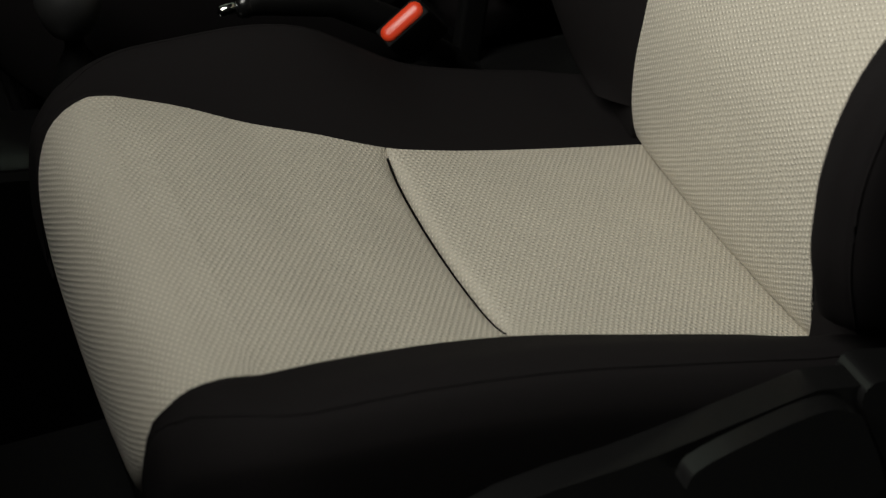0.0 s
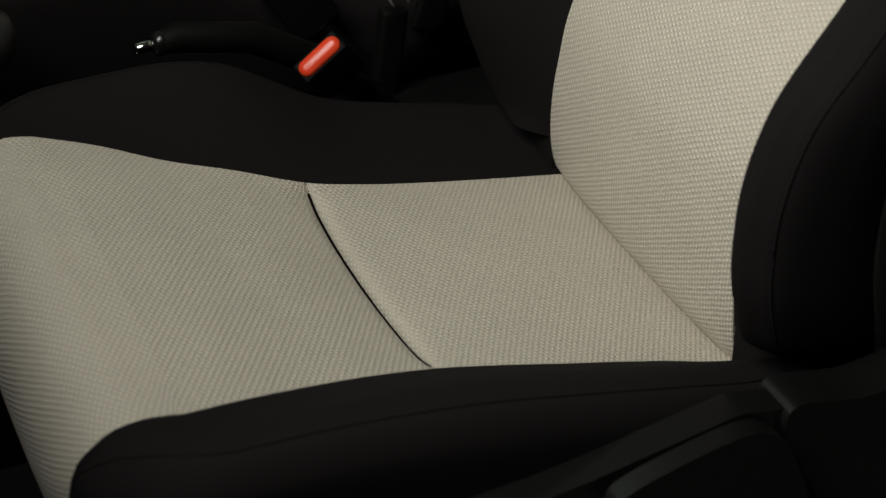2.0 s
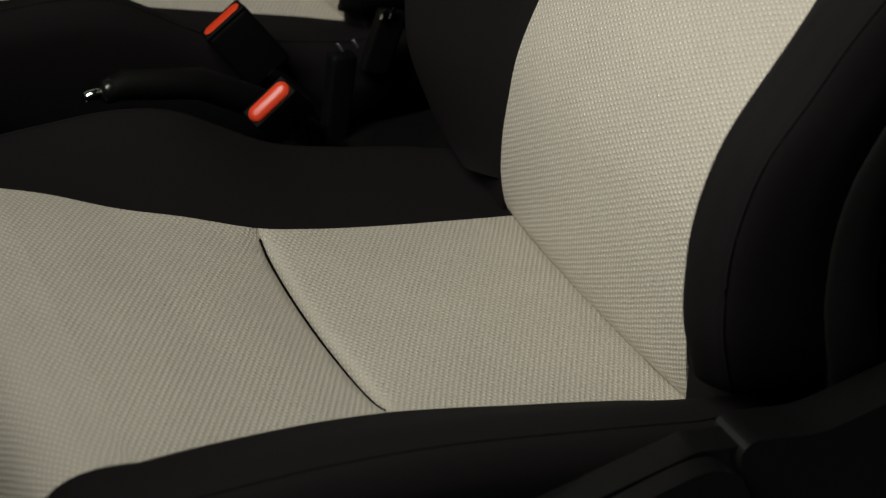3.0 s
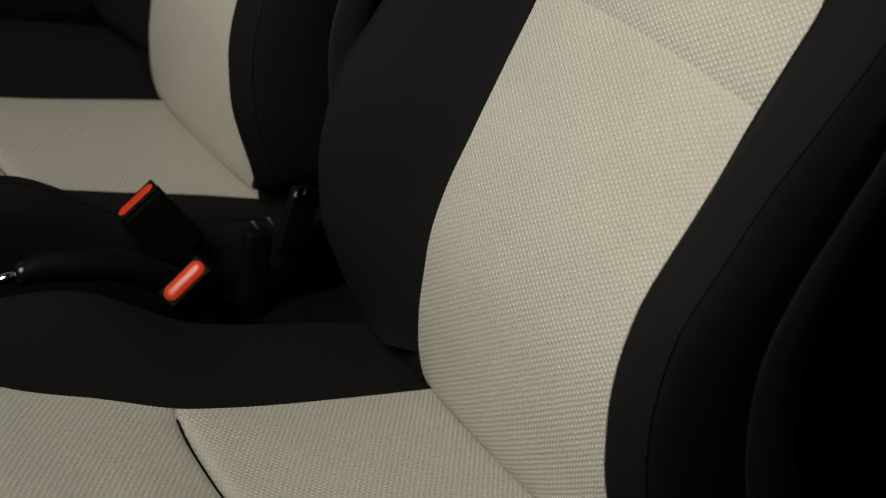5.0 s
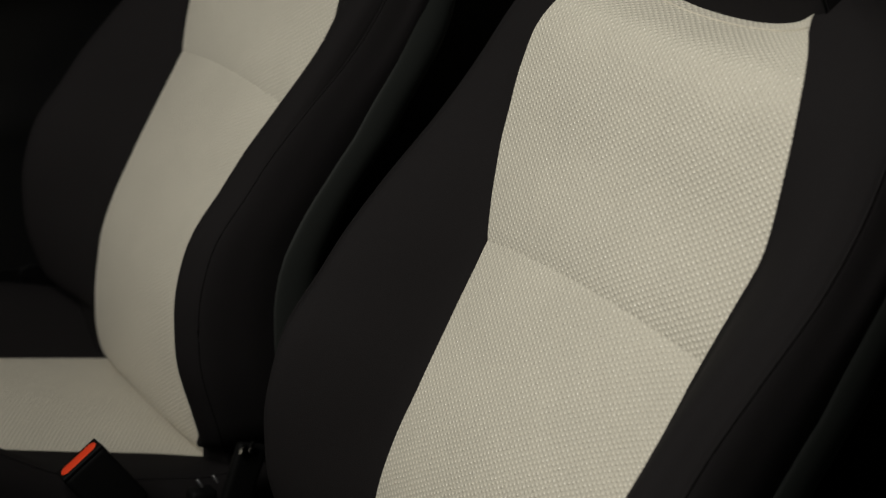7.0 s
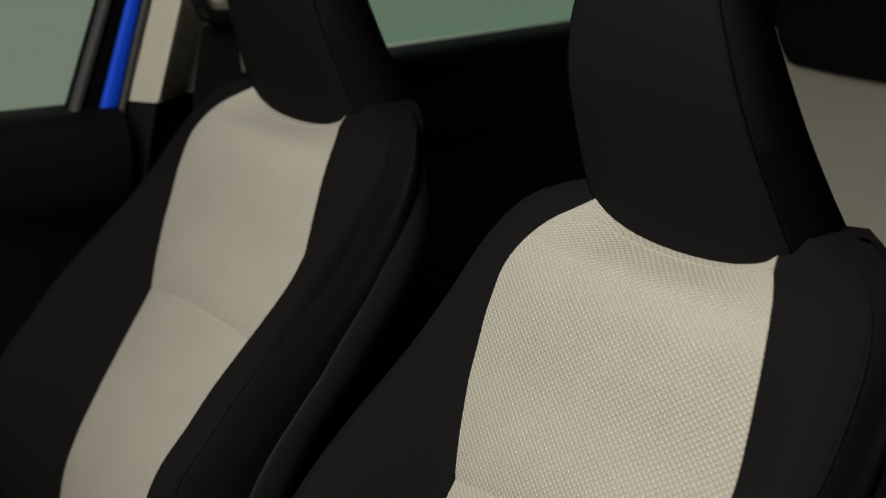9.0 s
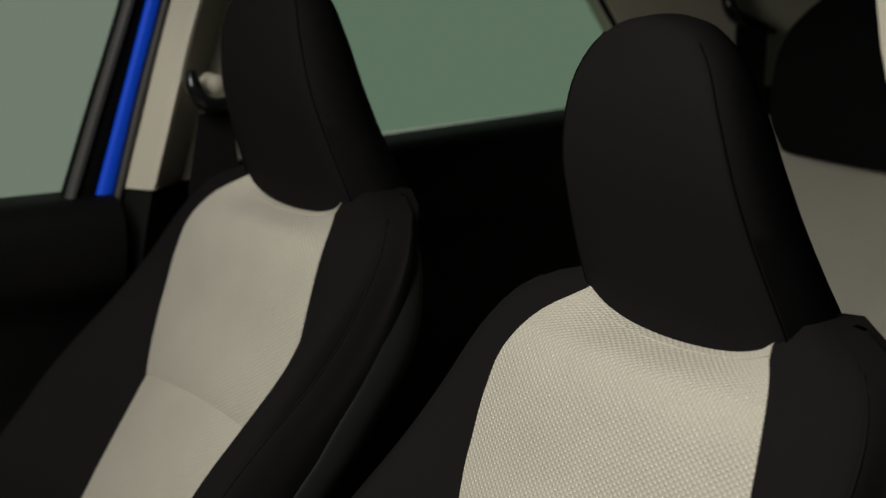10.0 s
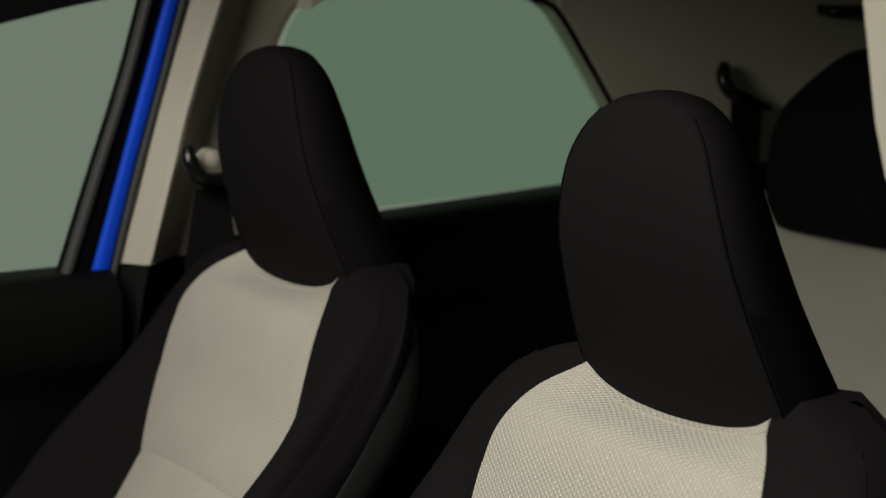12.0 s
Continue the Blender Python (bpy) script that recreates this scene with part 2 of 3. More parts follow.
BACK_CREST = curve((0.28, -0.005), (0.332, -0.027), (0.391, -0.047), (0.445, -0.062), (0.495, -0.064), (0.547, -0.055), (0.58, -0.041), (0.615, -0.013),
                   (0.651, 0.015), (0.69, 0.052), (0.741, 0.104), (0.785, 0.140), (0.82, 0.163), (0.85, 0.183), (0.88, 0.206), (0.903, 0.236))
BACK_WIDE = curve((0.335, 0.200), (0.345, 0.228), (0.365, 0.245), (0.40, 0.253), (0.45, 0.256), (0.60, 0.255), (0.72, 0.250), (0.80, 0.240), (0.84, 0.231), (0.865, 0.217), (0.883, 0.196), (0.895, 0.165), (0.903, 0.128))
BACK_SEAM = 0.66


def across(half, n=25):
    return [half * (2 * k / (n - 1) - 1) for k in range(n)]


def cushion_panel(x0, x1, lip):
    """One beige panel of the cushion from x0 back to x1, with its ends sewn down."""
    rings = []
    n = 44
    if lip:
        for k in range(22):
            s = 0.215 * (1 - k / 21)
            x, z, w = LIP(s)
            rings.append([(x + 0.003 * (y / w) ** 12 - 0.003 * (1 - (y / w) ** 2), y, z) for y in across(w)])
        rings.pop()
    for k in range(n):
        t = k / (n - 1)
        t = t - math.sin(2 * math.pi * t) / (2 * math.pi) * 0.85
        x = x0 + (x1 - x0) * t
        w, z = CUSH_EDGE(x)
        bow = 0.006 * math.exp(-((x - CUSH_SEAM) / 0.10) ** 2)
        front, back = x - x0, x1 - x
        dip = (0.010 * math.exp(-back / 0.004) + 0.004 * math.exp(-back / 0.02)) if x1 < -0.1 else 0.020 * math.exp(-back / 0.014)
        if not lip:
            dip += 0.012 * math.exp(-front / 0.003) + 0.006 * math.exp(-front / 0.013)
        row = []
        for y in across(w):
            q = 1 - (y / w) ** 2
            zz = z + 0.004 * q - dip * (1 - (y / w) ** 8) - 0.006 * q * math.exp(-((x - CUSH_SEAM) / 0.07) ** 2)
            row.append((x - bow * q, y, zz))
        rings.append(row)
    return sheet(rings, (0.25, 0, -1), 0.05) if not lip else sheet(rings, (0.6, 0, -0.8), 0.05)


def cushion_bolster(side, raised):
    rings = []
    n = 44
    for k in range(n):
        x = -0.5212 + 0.559 * (k / (n - 1)) ** 1.5
        if x < -0.44:
            w, z = FRONT(x)
        else:
            w, z = CUSH_EDGE(x)
        sy, sz, top, out = cushion_seam(x, raised)
        row = spline([(w - 0.001, z - 0.001), (w + 0.10 * (sy - w), z + 0.1 * (sz - z) + 0.001), (w + 0.38 * (sy - w), z + 0.48 * (sz - z)), (w + 0.68 * (sy - w), z + 0.86 * (sz - z)),
                      (sy - 0.12 * (sy - w), sz + 0.0002), (sy, sz)], 21)
        rings.append([(x, w - 0.012, z - 0.03)] + [(x, y, zz) for y, zz in row] + [(x, sy - 0.002, sz - 0.006), (x, sy - 0.01, sz - 0.04), (x, w - 0.004, z - 0.05)])
    return mirrored(loft(rings), side)


def cushion_side(side, raised):
    rings = []
    n = 44
    for k in range(n):
        x = -0.5212 + 0.559 * (k / (n - 1)) ** 1.5
        sy, sz, top, out = cushion_seam(x, raised)
        w, z0 = FRONT(x) if x < -0.44 else CUSH_EDGE(x)
        bot = 0.235 + 0.05 * max(0.0, (-0.40 - x) / 0.11) ** 2
        row = spline([(sy - 0.001, sz - 0.003), (sy + 0.0015, sz - 0.0006), (sy + 0.45 * (out - sy), sz - 0.0035), (out - 0.003, sz - 0.014), (out + 0.002, sz - 0.032), (out + 0.004, (sz + bot) / 2), (out - 0.004, bot + 0.012), (out - 0.02, bot)], 22)
        rings.append([(x, y, z) for y, z in row] + [(x, w - 0.01, bot), (x, w + 0.004, z0 - 0.06)])
    return mirrored(loft(rings), side)


def back_point(z, t):
    """A point on the beige face of the backrest: height z, t from -1 to 1 across."""
    w, x = BACK_EDGE(z)
    q = 1 - t * t
    bow = 0.012 * math.exp(-((z - BACK_SEAM) / 0.08) ** 2) - 0.012 * math.exp(-((z - 0.90) / 0.03) ** 2)
    return x - 0.006 * q + 1.3 * max(0.0, z - 0.858) * q, w * t, z + bow * q


def back_panel(z0, z1):
    rings = []
    n = 40
    for k in range(n):
        z = z0 + (z1 - z0) * k / (n - 1)
        lo, hi = z - z0, z1 - z
        if z0 < 0.5:
            dip = 0.0012 * math.exp(-hi / 0.005) + 0.003 * math.exp(-hi / 0.016) + 0.018 * math.exp(-lo / 0.011)
        else:
            dip = 0.0012 * math.exp(-lo / 0.005) + 0.003 * math.exp(-lo / 0.025)
        row = []
        for y in across(1.0, 29):
            a, b, c = back_point(z, y)
            row.append((a + dip, b, c))
        rings.append(row)
    return sheet(rings, (1, 0, -0.2), 0.05)


def back_edge(z):
    """How far back the backrest's side reaches at a height."""
    return BACK_CREST(z) + 0.140 - 0.31 * max(0.0, z - 0.66)


def back_row(z, raised):
    """Crest, outer face and sewn edge of a back bolster; by the door the foot is cut higher and rounded."""
    low = max(0.0, (0.45 - z) / 0.08) if raised else 0.0
    c, out = BACK_CREST(z), BACK_WIDE(max(0.336, z - 0.025 * min(1.0, low)))
    if raised:
        c += 0.040 * max(0.0, (0.395 - z) / 0.045) ** 2
    w, x = BACK_EDGE(z)
    return w, x, c, out, out - 0.085 * (out - w), c + 0.0155


def back_bolster(side, raised, proud):
    rings = []
    n = 52
    z0 = 0.342 if raised else 0.336
    for k in range(n):
        z = z0 + (0.902 - z0) * k / (n - 1)
        w, x, c, out, sy, sx = back_row(z, raised)
        d = out - w
        c -= proud * math.exp(-((z - 0.76) / 0.07) ** 2)
        row = spline([(w - 0.001, x + 0.001), (w + 0.10 * d, x + 0.10 * (c - x)), (w + 0.40 * d, x + 0.62 * (c - x)), (w + 0.68 * d, c + 0.002), (out - 0.14 * d, c + 0.0105), (sy, sx)], 19)
        rings.append([(x + 0.03, w - 0.01, z)] + [(xx, y, z) for y, xx in row] + [(sx + 0.006, sy - 0.002, z), (max(c, x) + 0.06, sy - 0.012, z), (x + 0.05, w, z)])
    return mirrored(loft(rings), side)


def back_side(side, raised):
    rings = []
    n = 48
    z0 = 0.3425 if raised else 0.3365
    for k in range(n):
        z = z0 + (0.900 - z0) * k / (n - 1)
        w, x, c, out, sy, sx = back_row(z, raised)
        b = max(back_edge(z) - 0.022, sx + 0.024)
        row = spline([(sy - 0.001, sx + 0.003), (sy + 0.0012, sx + 0.0006), (sy + 0.6 * (out - sy), sx + 0.010), (out, sx + 0.026), (out + 0.003, (sx + b) / 2 + 0.006), (out - 0.004, b - 0.004), (out - 0.02, b)], 20)
        rings.append([(xx, y, z) for y, xx in row] + [(b, min(out - 0.05, w + 0.01), z), (max(sx + 0.03, x + 0.05), min(out - 0.05, w + 0.01), z)])
    return mirrored(loft(rings), side)


def back_shell():
    """Moulded back of the seat, wrapped round to the sides."""
    rings = []
    for k in range(34):
        u = k / 33
        z = 0.27 + 0.588 * u
        sink = max(0.0, (u - 0.80) / 0.20) ** 2
        out = BACK_WIDE(max(z, 0.37)) + 0.0005 - 0.016 * sink
        e = max(back_edge(z), BACK_EDGE(z)[1] + 0.045) - 0.012 * sink
        f = max(e - 0.050, BACK_CREST(z) + 0.042)
        half = spline([(f, out - 0.002), (f + 0.004, out + 0.0022), (max(e - 0.020, f + 0.008), out + 0.0030), (e - 0.001, out - 0.005), (e + 0.010, out - 0.030), (e + 0.022, out - 0.09), (e + 0.032, 0.02)], 26)
        lining = spline([(e + 0.026, 0.02), (e + 0.016, out - 0.09), (e + 0.002, out - 0.035), (max(e - 0.020, f + 0.006), out - 0.014), (f + 0.002, out - 0.012)], 14)
        rings.append([(x, y, z) for x, y in half] + [(x, -y, z) for x, y in half[::-1]] + [(x, -y, z) for x, y in lining[::-1]] + [(x, y, z) for x, y in lining])
    return loft(rings)


HEAD = curve((0.843, 0.229, 0.120, 0.067), (0.885, 0.220, 0.120, 0.066), (0.92, 0.206, 0.116, 0.063), (0.96, 0.191, 0.109, 0.060), (1.00, 0.179, 0.102, 0.057), (1.053, 0.1735, 0.087, 0.049),
             (1.084, 0.178, 0.070, 0.039), (1.101, 0.183, 0.051, 0.030), (1.110, 0.189, 0.031, 0.021), (1.114, 0.196, 0.01, 0.010))


def head_ring(z, grow=0.0):
    x, w, d = HEAD(z)
    dip = 0.005 * max(0.0, 1 - (z - 0.843) / 0.03)
    front = [(x - 0.010 * (1 - (y / w) ** 2), y) for y in across(w - 0.006, 15)]
    right = [(x + 0.004, w), (x + 0.45 * d, w + 0.001), (x + 0.9 * d, 0.95 * w), (x + 1.2 * d, 0.80 * w)]
    back = [(x + 1.35 * d + 0.1 * d * (1 - (y / w) ** 2), y) for y in across(w - 0.32 * w, 9)[::-1]]
    left = [(a, -b) for a, b in right[::-1]]
    return [Vector((a, b, z - dip * (1 - (b / w) ** 2))) for a, b in front + right + back + left]


def headrest():
    return loft([head_ring(0.838 + 0.276 * (1 - (1 - k / 40) ** 1.4)) for k in range(41)])


def seam_cord(points, radius=0.0010):
    return tube(points, radius, 6)


def slanted(bm, outer, slope):
    """Leans an upright moulding outwards towards its foot."""
    for v in bm.verts:
        v.co.y += outer * slope * (0.39 - v.co.z)
    return bm


def front_seat(name, at, outer, label, lean=0.0, proud=0.0, head_size=1.0):
    """outer: -1 where the door is on the side of smaller y, 1 on the other."""
    s = thing(name, label, "car seat", "front seats of the car", at=at)
    tilt = Matrix.Translation((0, 0, 0.30)) @ pose(0, 0, 0, 0, lean, 0) @ Matrix.Translation((0, 0, -0.30))

    def leant(bm):
        bmesh.ops.transform(bm, matrix=tilt, verts=bm.verts[:])
        return bm

    def sized(bm):
        bmesh.ops.transform(bm, matrix=Matrix.Translation((0.215, 0, 0.843)) @ Matrix.Scale(head_size, 4) @ Matrix.Translation((-0.215, 0, -0.843)), verts=bm.verts[:])
        return bm

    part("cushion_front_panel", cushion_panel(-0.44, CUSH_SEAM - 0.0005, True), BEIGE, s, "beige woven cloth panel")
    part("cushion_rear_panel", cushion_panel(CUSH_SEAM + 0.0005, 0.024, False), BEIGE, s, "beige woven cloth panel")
    w, z = CUSH_EDGE(CUSH_SEAM)
    # a dark cord in the groove stands in for its shade
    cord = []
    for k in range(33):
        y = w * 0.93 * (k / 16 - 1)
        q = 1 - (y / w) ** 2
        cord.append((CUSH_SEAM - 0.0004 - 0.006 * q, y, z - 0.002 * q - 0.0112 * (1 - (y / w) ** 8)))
    part("seam_shade_cord", seam_cord(cord, 0.0010), DARK_THREAD, s, "recessed cross seam with its shade laid in as a dark cord")
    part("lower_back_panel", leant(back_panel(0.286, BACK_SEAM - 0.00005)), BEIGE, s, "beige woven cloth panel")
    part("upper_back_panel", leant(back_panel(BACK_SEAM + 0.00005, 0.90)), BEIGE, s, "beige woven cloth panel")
    for side in (-1, 1):
        part("cushion_bolster", cushion_bolster(side, side == outer), BLACK, s, "black cloth bolster")
        part("cushion_side_panel", cushion_side(side, side == outer), BLACK, s)
        part("back_bolster", leant(back_bolster(side, side == outer, proud if side != outer else 0.0)), BLACK, s, "black cloth bolster")
        part("back_side_panel", leant(back_side(side, side == outer)), BLACK, s)
        cord = []
        for k in range(30):
            x = -0.516 + 0.53 * k / 29
            y, z = cushion_seam(x, side == outer)[:2]
            cord.append((x, side * (y + 0.0008), z - 0.0002))
        part("piping", seam_cord(cord), BLACK, s)
        cord = []
        for k in range(44):
            z = (0.350 if side == outer else 0.340) + (0.534 if side == outer else 0.544) * k / 43
            sy, sx = back_row(z, side == outer)[4:]
            cord.append((sx - 0.0002, side * (sy + 0.0008), z))
        part("piping", leant(seam_cord(cord)), BLACK, s)
    for side in (-1, 1):
        part("bolster_foot", box(0.07, 0.060, 0.100, pose(0.0285, side * 0.1815, 0.321), 0.004, 3), BLACK, s)
    part("back_shell", leant(back_shell()), SHELL, s, "dark grey plastic back shell")
    head = part("headrest", leant(sized(headrest())), BLACK, s, "black cloth integrated headrest")
    for side in (-1, 1):
        cord = []
        for k in range(26):
            z = 0.848 + 0.250 * k / 25
            x, w, d = HEAD(z)
            cord.append((x + 0.002, side * (w - 0.001), z))
        part("piping", leant(sized(seam_cord(cord, 0.0009))), DARK_THREAD, head)
    stitch = [Vector(back_point(0.8835 - 0.011 * (1 - y * y), y)) + Vector((-0.0004, 0, 0)) for y in across(0.995, 31)]
    part("stitching", leant(seam_cord(stitch, 0.0007)), THREAD, s, "pale stitched seam")
    # under-frame and outer shield
    part("cushion_pan", plate([(-0.47, 0.20), (-0.44, 0.25), (0.06, 0.25), (0.08, 0.20)], "y", -0.20, 0.40, 0.006), DARK, s)
    part("adjuster_bar", tube([(-0.44, 0.17, 0.19), (-0.490, 0.165, 0.185), (-0.497, 0.12, 0.185), (-0.497, -0.12, 0.185), (-0.490, -0.165, 0.185), (-0.44, -0.17, 0.19)], 0.007, 10), PLASTIC, s)
    for side in (-1, 1):
        part("seat_rail", box(0.56, 0.035, 0.04, pose(-0.20, side * 0.17, 0.05)), STEEL, s)
        part("rail_leg", box(0.05, 0.03, 0.15, pose(-0.40, side * 0.17, 0.135)), DARK, s)
        part("rail_leg", box(0.05, 0.03, 0.15, pose(0.02, side * 0.17, 0.135)), DARK, s)
    sh = spline([(-0.47, 0.235), (-0.40, 0.325), (-0.326, 0.366), (-0.219, 0.374), (-0.15, 0.382), (-0.100, 0.388), (-0.086, 0.389)], 18) + \
        spline([(-0.06, 0.384), (0.0, 0.378), (0.08, 0.370), (0.12, 0.345), (0.14, 0.28), (0.11, 0.16)], 14) + [(-0.05, 0.13), (-0.44, 0.14)]
    shield = part("side_shield", slanted(plate([tuple(p) for p in sh], "y", 0.262 * outer, 0.024 * outer, 0.009), outer, 0.22), PLASTIC, s, "black moulded plastic side shield")
    lv = spline([(-0.200, 0.366), (-0.188, 0.376), (-0.139, 0.385), (-0.090, 0.389), (-0.067, 0.379)], 14) + spline([(-0.058, 0.350), (-0.060, 0.326), (-0.1165, 0.334), (-0.182, 0.355), (-0.196, 0.360)], 12)
    rc = spline([(-0.030, 0.300), (-0.046, 0.340), (-0.058, 0.374), (-0.048, 0.387), (-0.025, 0.384), (0.01, 0.378), (0.06, 0.382), (0.12, 0.386), (0.165, 0.37), (0.17, 0.31), (0.14, 0.26)], 34) + [(0.0, 0.25)]
    part("recliner_cover", slanted(plate([tuple(p) for p in rc], "y", 0.256 * outer, 0.036 * outer, 0.017), outer, 0.30), PLASTIC, shield, "rounded black plastic recliner cover")
    part("recline_lever", slanted(plate([tuple(p) for p in lv], "y", 0.290 * outer, 0.016 * outer, 0.0075), outer, 0.42), PLASTIC, shield, "black plastic recline lever")
    return s


front_seat("front_seat", (0, 0, 0), -1, "beige woven car seat with black bolsters beside the open door")
front_seat("front_seat", (0.02, 0.70, 0), 1, "beige woven car seat with black bolsters beyond the console", 1.5, 0.014, 1.035)

# ---- belt buckles between the seats ----


def capsule(half, r, high):
    """A button with round ends and a domed top."""
    def ring(k, z):
        return [((half if math.cos(a) > 0 else -half) + k * r * math.cos(a), k * r * math.sin(a), z) for a in (2 * math.pi * (j + 0.5) / 24 for j in range(24))]
    return loft([ring(1, -0.004), ring(1, high * 0.25), ring(0.9, high * 0.45), ring(0.65, high * 0.58), ring(0.3, high * 0.64)])


def belt_buckle(at, turn, label, high=0.010):
    s = thing("belt_buckle", label, "belt buckle", "front belt buckles", at=at)
    s.rotation_euler = [radians(a) for a in turn]
    part("housing", box(0.049, 0.021, 0.075, pose(0, 0, -0.038), 0.006, 3), DARK, s)
    part("release_button", capsule(0.0145, 0.0080, high), ORANGE, s, "orange-red push button")
    part("rim", box(0.0475, 0.0205, 0.004, pose(0, 0, 0.0), 0.0019, 3), DARK, s)
    part("stalk", tube([(0, 0, -0.07), (0.006, 0, -0.12), (0.01, 0, -0.20)], [0.014, 0.012, 0.012], 10, 0.6), DARK, s)
    return s


belt_buckle((-0.174, 0.27, 0.396), (35, -36, 0), "black belt buckle with orange-red button by the seat")
belt_buckle((-0.158, 0.43, 0.399), (-4, -34, 0), "black belt buckle with orange-red button beside the console", 0.004)

# ---- centre console, hand brake ----
con = thing("centre_console", "black plastic centre console between the front seats", "console")
prof = spline([(-0.75, 0.30), (-0.55, 0.31), (-0.35, 0.27), (-0.15, 0.25), (0.10, 0.26), (0.16, 0.22)], 20)
part("console_body", plate([tuple(p) for p in prof] + [(0.16, 0.0), (-0.75, 0.0)], "y", 0.29, 0.12, 0.012), DARK, con)


part("storage_lid", box(0.30, 0.10, 0.02, pose(-0.06, 0.35, 0.262, 0, 2, 0), 0.008, 3), PLASTIC, con)
part("cup_tray", box(0.20, 0.09, 0.012, pose(-0.46, 0.35, 0.292, 0, 10, 0), 0.004, 2), PLASTIC, con)
gear = thing("gear_lever", "dark grey gear lever knob on the console", "gear lever", at=(-0.443, 0.38, 0.420))
part("knob", tube([(0, 0, -0.034), (0, 0, -0.030), (0, 0, -0.018), (0, 0, 0.0), (0, 0, 0.018), (0, 0, 0.027), (0, 0, 0.030)], [0.012, 0.019, 0.026, 0.030, 0.026, 0.013, 0.003], 20), material("grey_knob_leather", (0.02, 0.02, 0.02), 0.5, grain=0.3, bump=0.0001), gear)
part("boot", tube([(0, 0, -0.034), (0, 0, -0.06), (0.005, 0, -0.11)], [0.010, 0.016, 0.04], 14), DARK, gear)
anchor = thing("belt_anchor", "black belt anchor with bright metal edges beside the seat", "belt anchor")
part("cover", box(0.026, 0.018, 0.11, pose(-0.064, 0.384, 0.308, 0, 8, 0), 0.005, 3), DARK, anchor)
for dx in (-0.008, 0.008):
    part("metal_edge", box(0.0025, 0.010, 0.009, pose(-0.056 + dx, 0.371, 0.376, -30, -25, 0), 0.001), STEEL, anchor, "bright metal edge")
part("bracket", box(0.032, 0.012, 0.07, pose(0.008, 0.434, 0.335, 0, 20, 0), 0.005, 3), DARK, anchor)
for dx in (-0.005, 0.004):
    part("bolt", box(0.0028, 0.005, 0.012, pose(0.010 + dx, 0.424, 0.370, 0, 28, 0), 0.0012), CHROME, anchor, "chrome bolt")

hb = thing("hand_brake", "black hand brake lever with a chrome tip button", "hand brake", at=(-0.31, 0.35, 0.396))
part("grip", tube([(0.018, 0, 0.002), (0.03, 0, 0.004), (0.10, 0, -0.012), (0.16, 0, -0.05), (0.24, 0, -0.13)], [0.011, 0.014, 0.015, 0.015, 0.012], 14), DARK, hb)
part("collar", tube([(0.008, 0, 0.001), (0.011, 0, 0.001), (0.017, 0, 0.002), (0.021, 0, 0.002)], [0.008, 0.011, 0.012, 0.011], 14), PLASTIC, hb)
part("button", tube([(-0.009, 0, 0), (-0.006, 0, 0), (0.004, 0, 0.001), (0.010, 0, 0.001)], [0.003, 0.006, 0.006, 0.005], 12), CHROME, hb, "chrome push button")

# ---- car body ----
FAR = 0.96
solo("floor", box(3.6, 1.7, 0.05, pose(0.5, 0.35, -0.005), 0.0), CARPET, "black carpeted car floor", "floor", "structure")

wall = thing("wall_far", "far car side with dark door trim, cream pillar and windows", "car side", kind="structure")


def lower_trim(x0, x1, top0, top1):
    """Door trim between two places along the car: a padded ledge, a recess and an armrest."""
    rings = []
    for k in range(16):
        x = x0 + (x1 - x0) * k / 15
        top = top0 + (top1 - top0) * k / 15
        row = spline([(FAR + 0.03, top + 0.004), (FAR - 0.012, top), (FAR - 0.035, top - 0.03), (FAR - 0.03, top - 0.09), (FAR + 0.002, top - 0.14),
                      (FAR + 0.010, top - 0.22), (FAR + 0.004, top - 0.28), (FAR + 0.008, top - 0.33), (FAR + 0.008, 0.30), (FAR + 0.008, 0.02)], 40)
        rings.append([(x, y, z) for y, z in row] + [(x, FAR + 0.08, 0.02), (x, FAR + 0.08, top)])
    return loft(rings)


part("front_door_trim", lower_trim(-0.95, 0.150, 0.815, 0.843), DARK, wall, "black padded door trim")
part("rear_door_trim", lower_trim(0.330, 1.02, 0.868, 0.916), DARK, wall, "black padded door trim")
part("rear_quarter_trim", lower_trim(1.024, 1.75, 0.922, 0.94), DARK, wall)

PILLAR_LEFT = curve((0.02, 0.09), (0.60, 0.125), (0.769, 0.140), (0.851, 0.155), (0.943, 0.181), (1.029, 0.204), (1.148, 0.244), (1.34, 0.311))
PILLAR_RIGHT = curve((0.02, 0.30), (0.84, 0.345), (0.98, 0.362), (1.06, 0.378), (1.114, 0.396), (1.141, 0.411), (1.164, 0.431), (1.19, 0.47), (1.34, 0.53))


def pillar(z0, z1, inset):
    rings = []
    for k in range(24):
        z = z0 + (z1 - z0) * k / 23
        a, b = PILLAR_LEFT(z), PILLAR_RIGHT(z)
        y = FAR - inset
        rings.append([(a, y + 0.052, z), (a + 0.003, y + 0.045, z), (a + 0.030, y + 0.004, z), (a + 0.036, y, z), (a + 0.042, y + 0.003, z), (a + 0.095, y + 0.054, z), (b - 0.012, y + 0.062, z), (b, y + 0.066, z), (b, y + 0.085, z), (a, y + 0.085, z)])
    return loft(rings)


part("pillar_trim", pillar(0.852, 1.33, 0.02), CREAM, wall, "cream plastic pillar trim", False)
cover = plate([(0.193, 0.858), (0.224, 0.972), (0.231, 0.985), (0.285, 0.985), (0.280, 0.858)], "y", FAR - 0.0222, 0.03, 0.002)
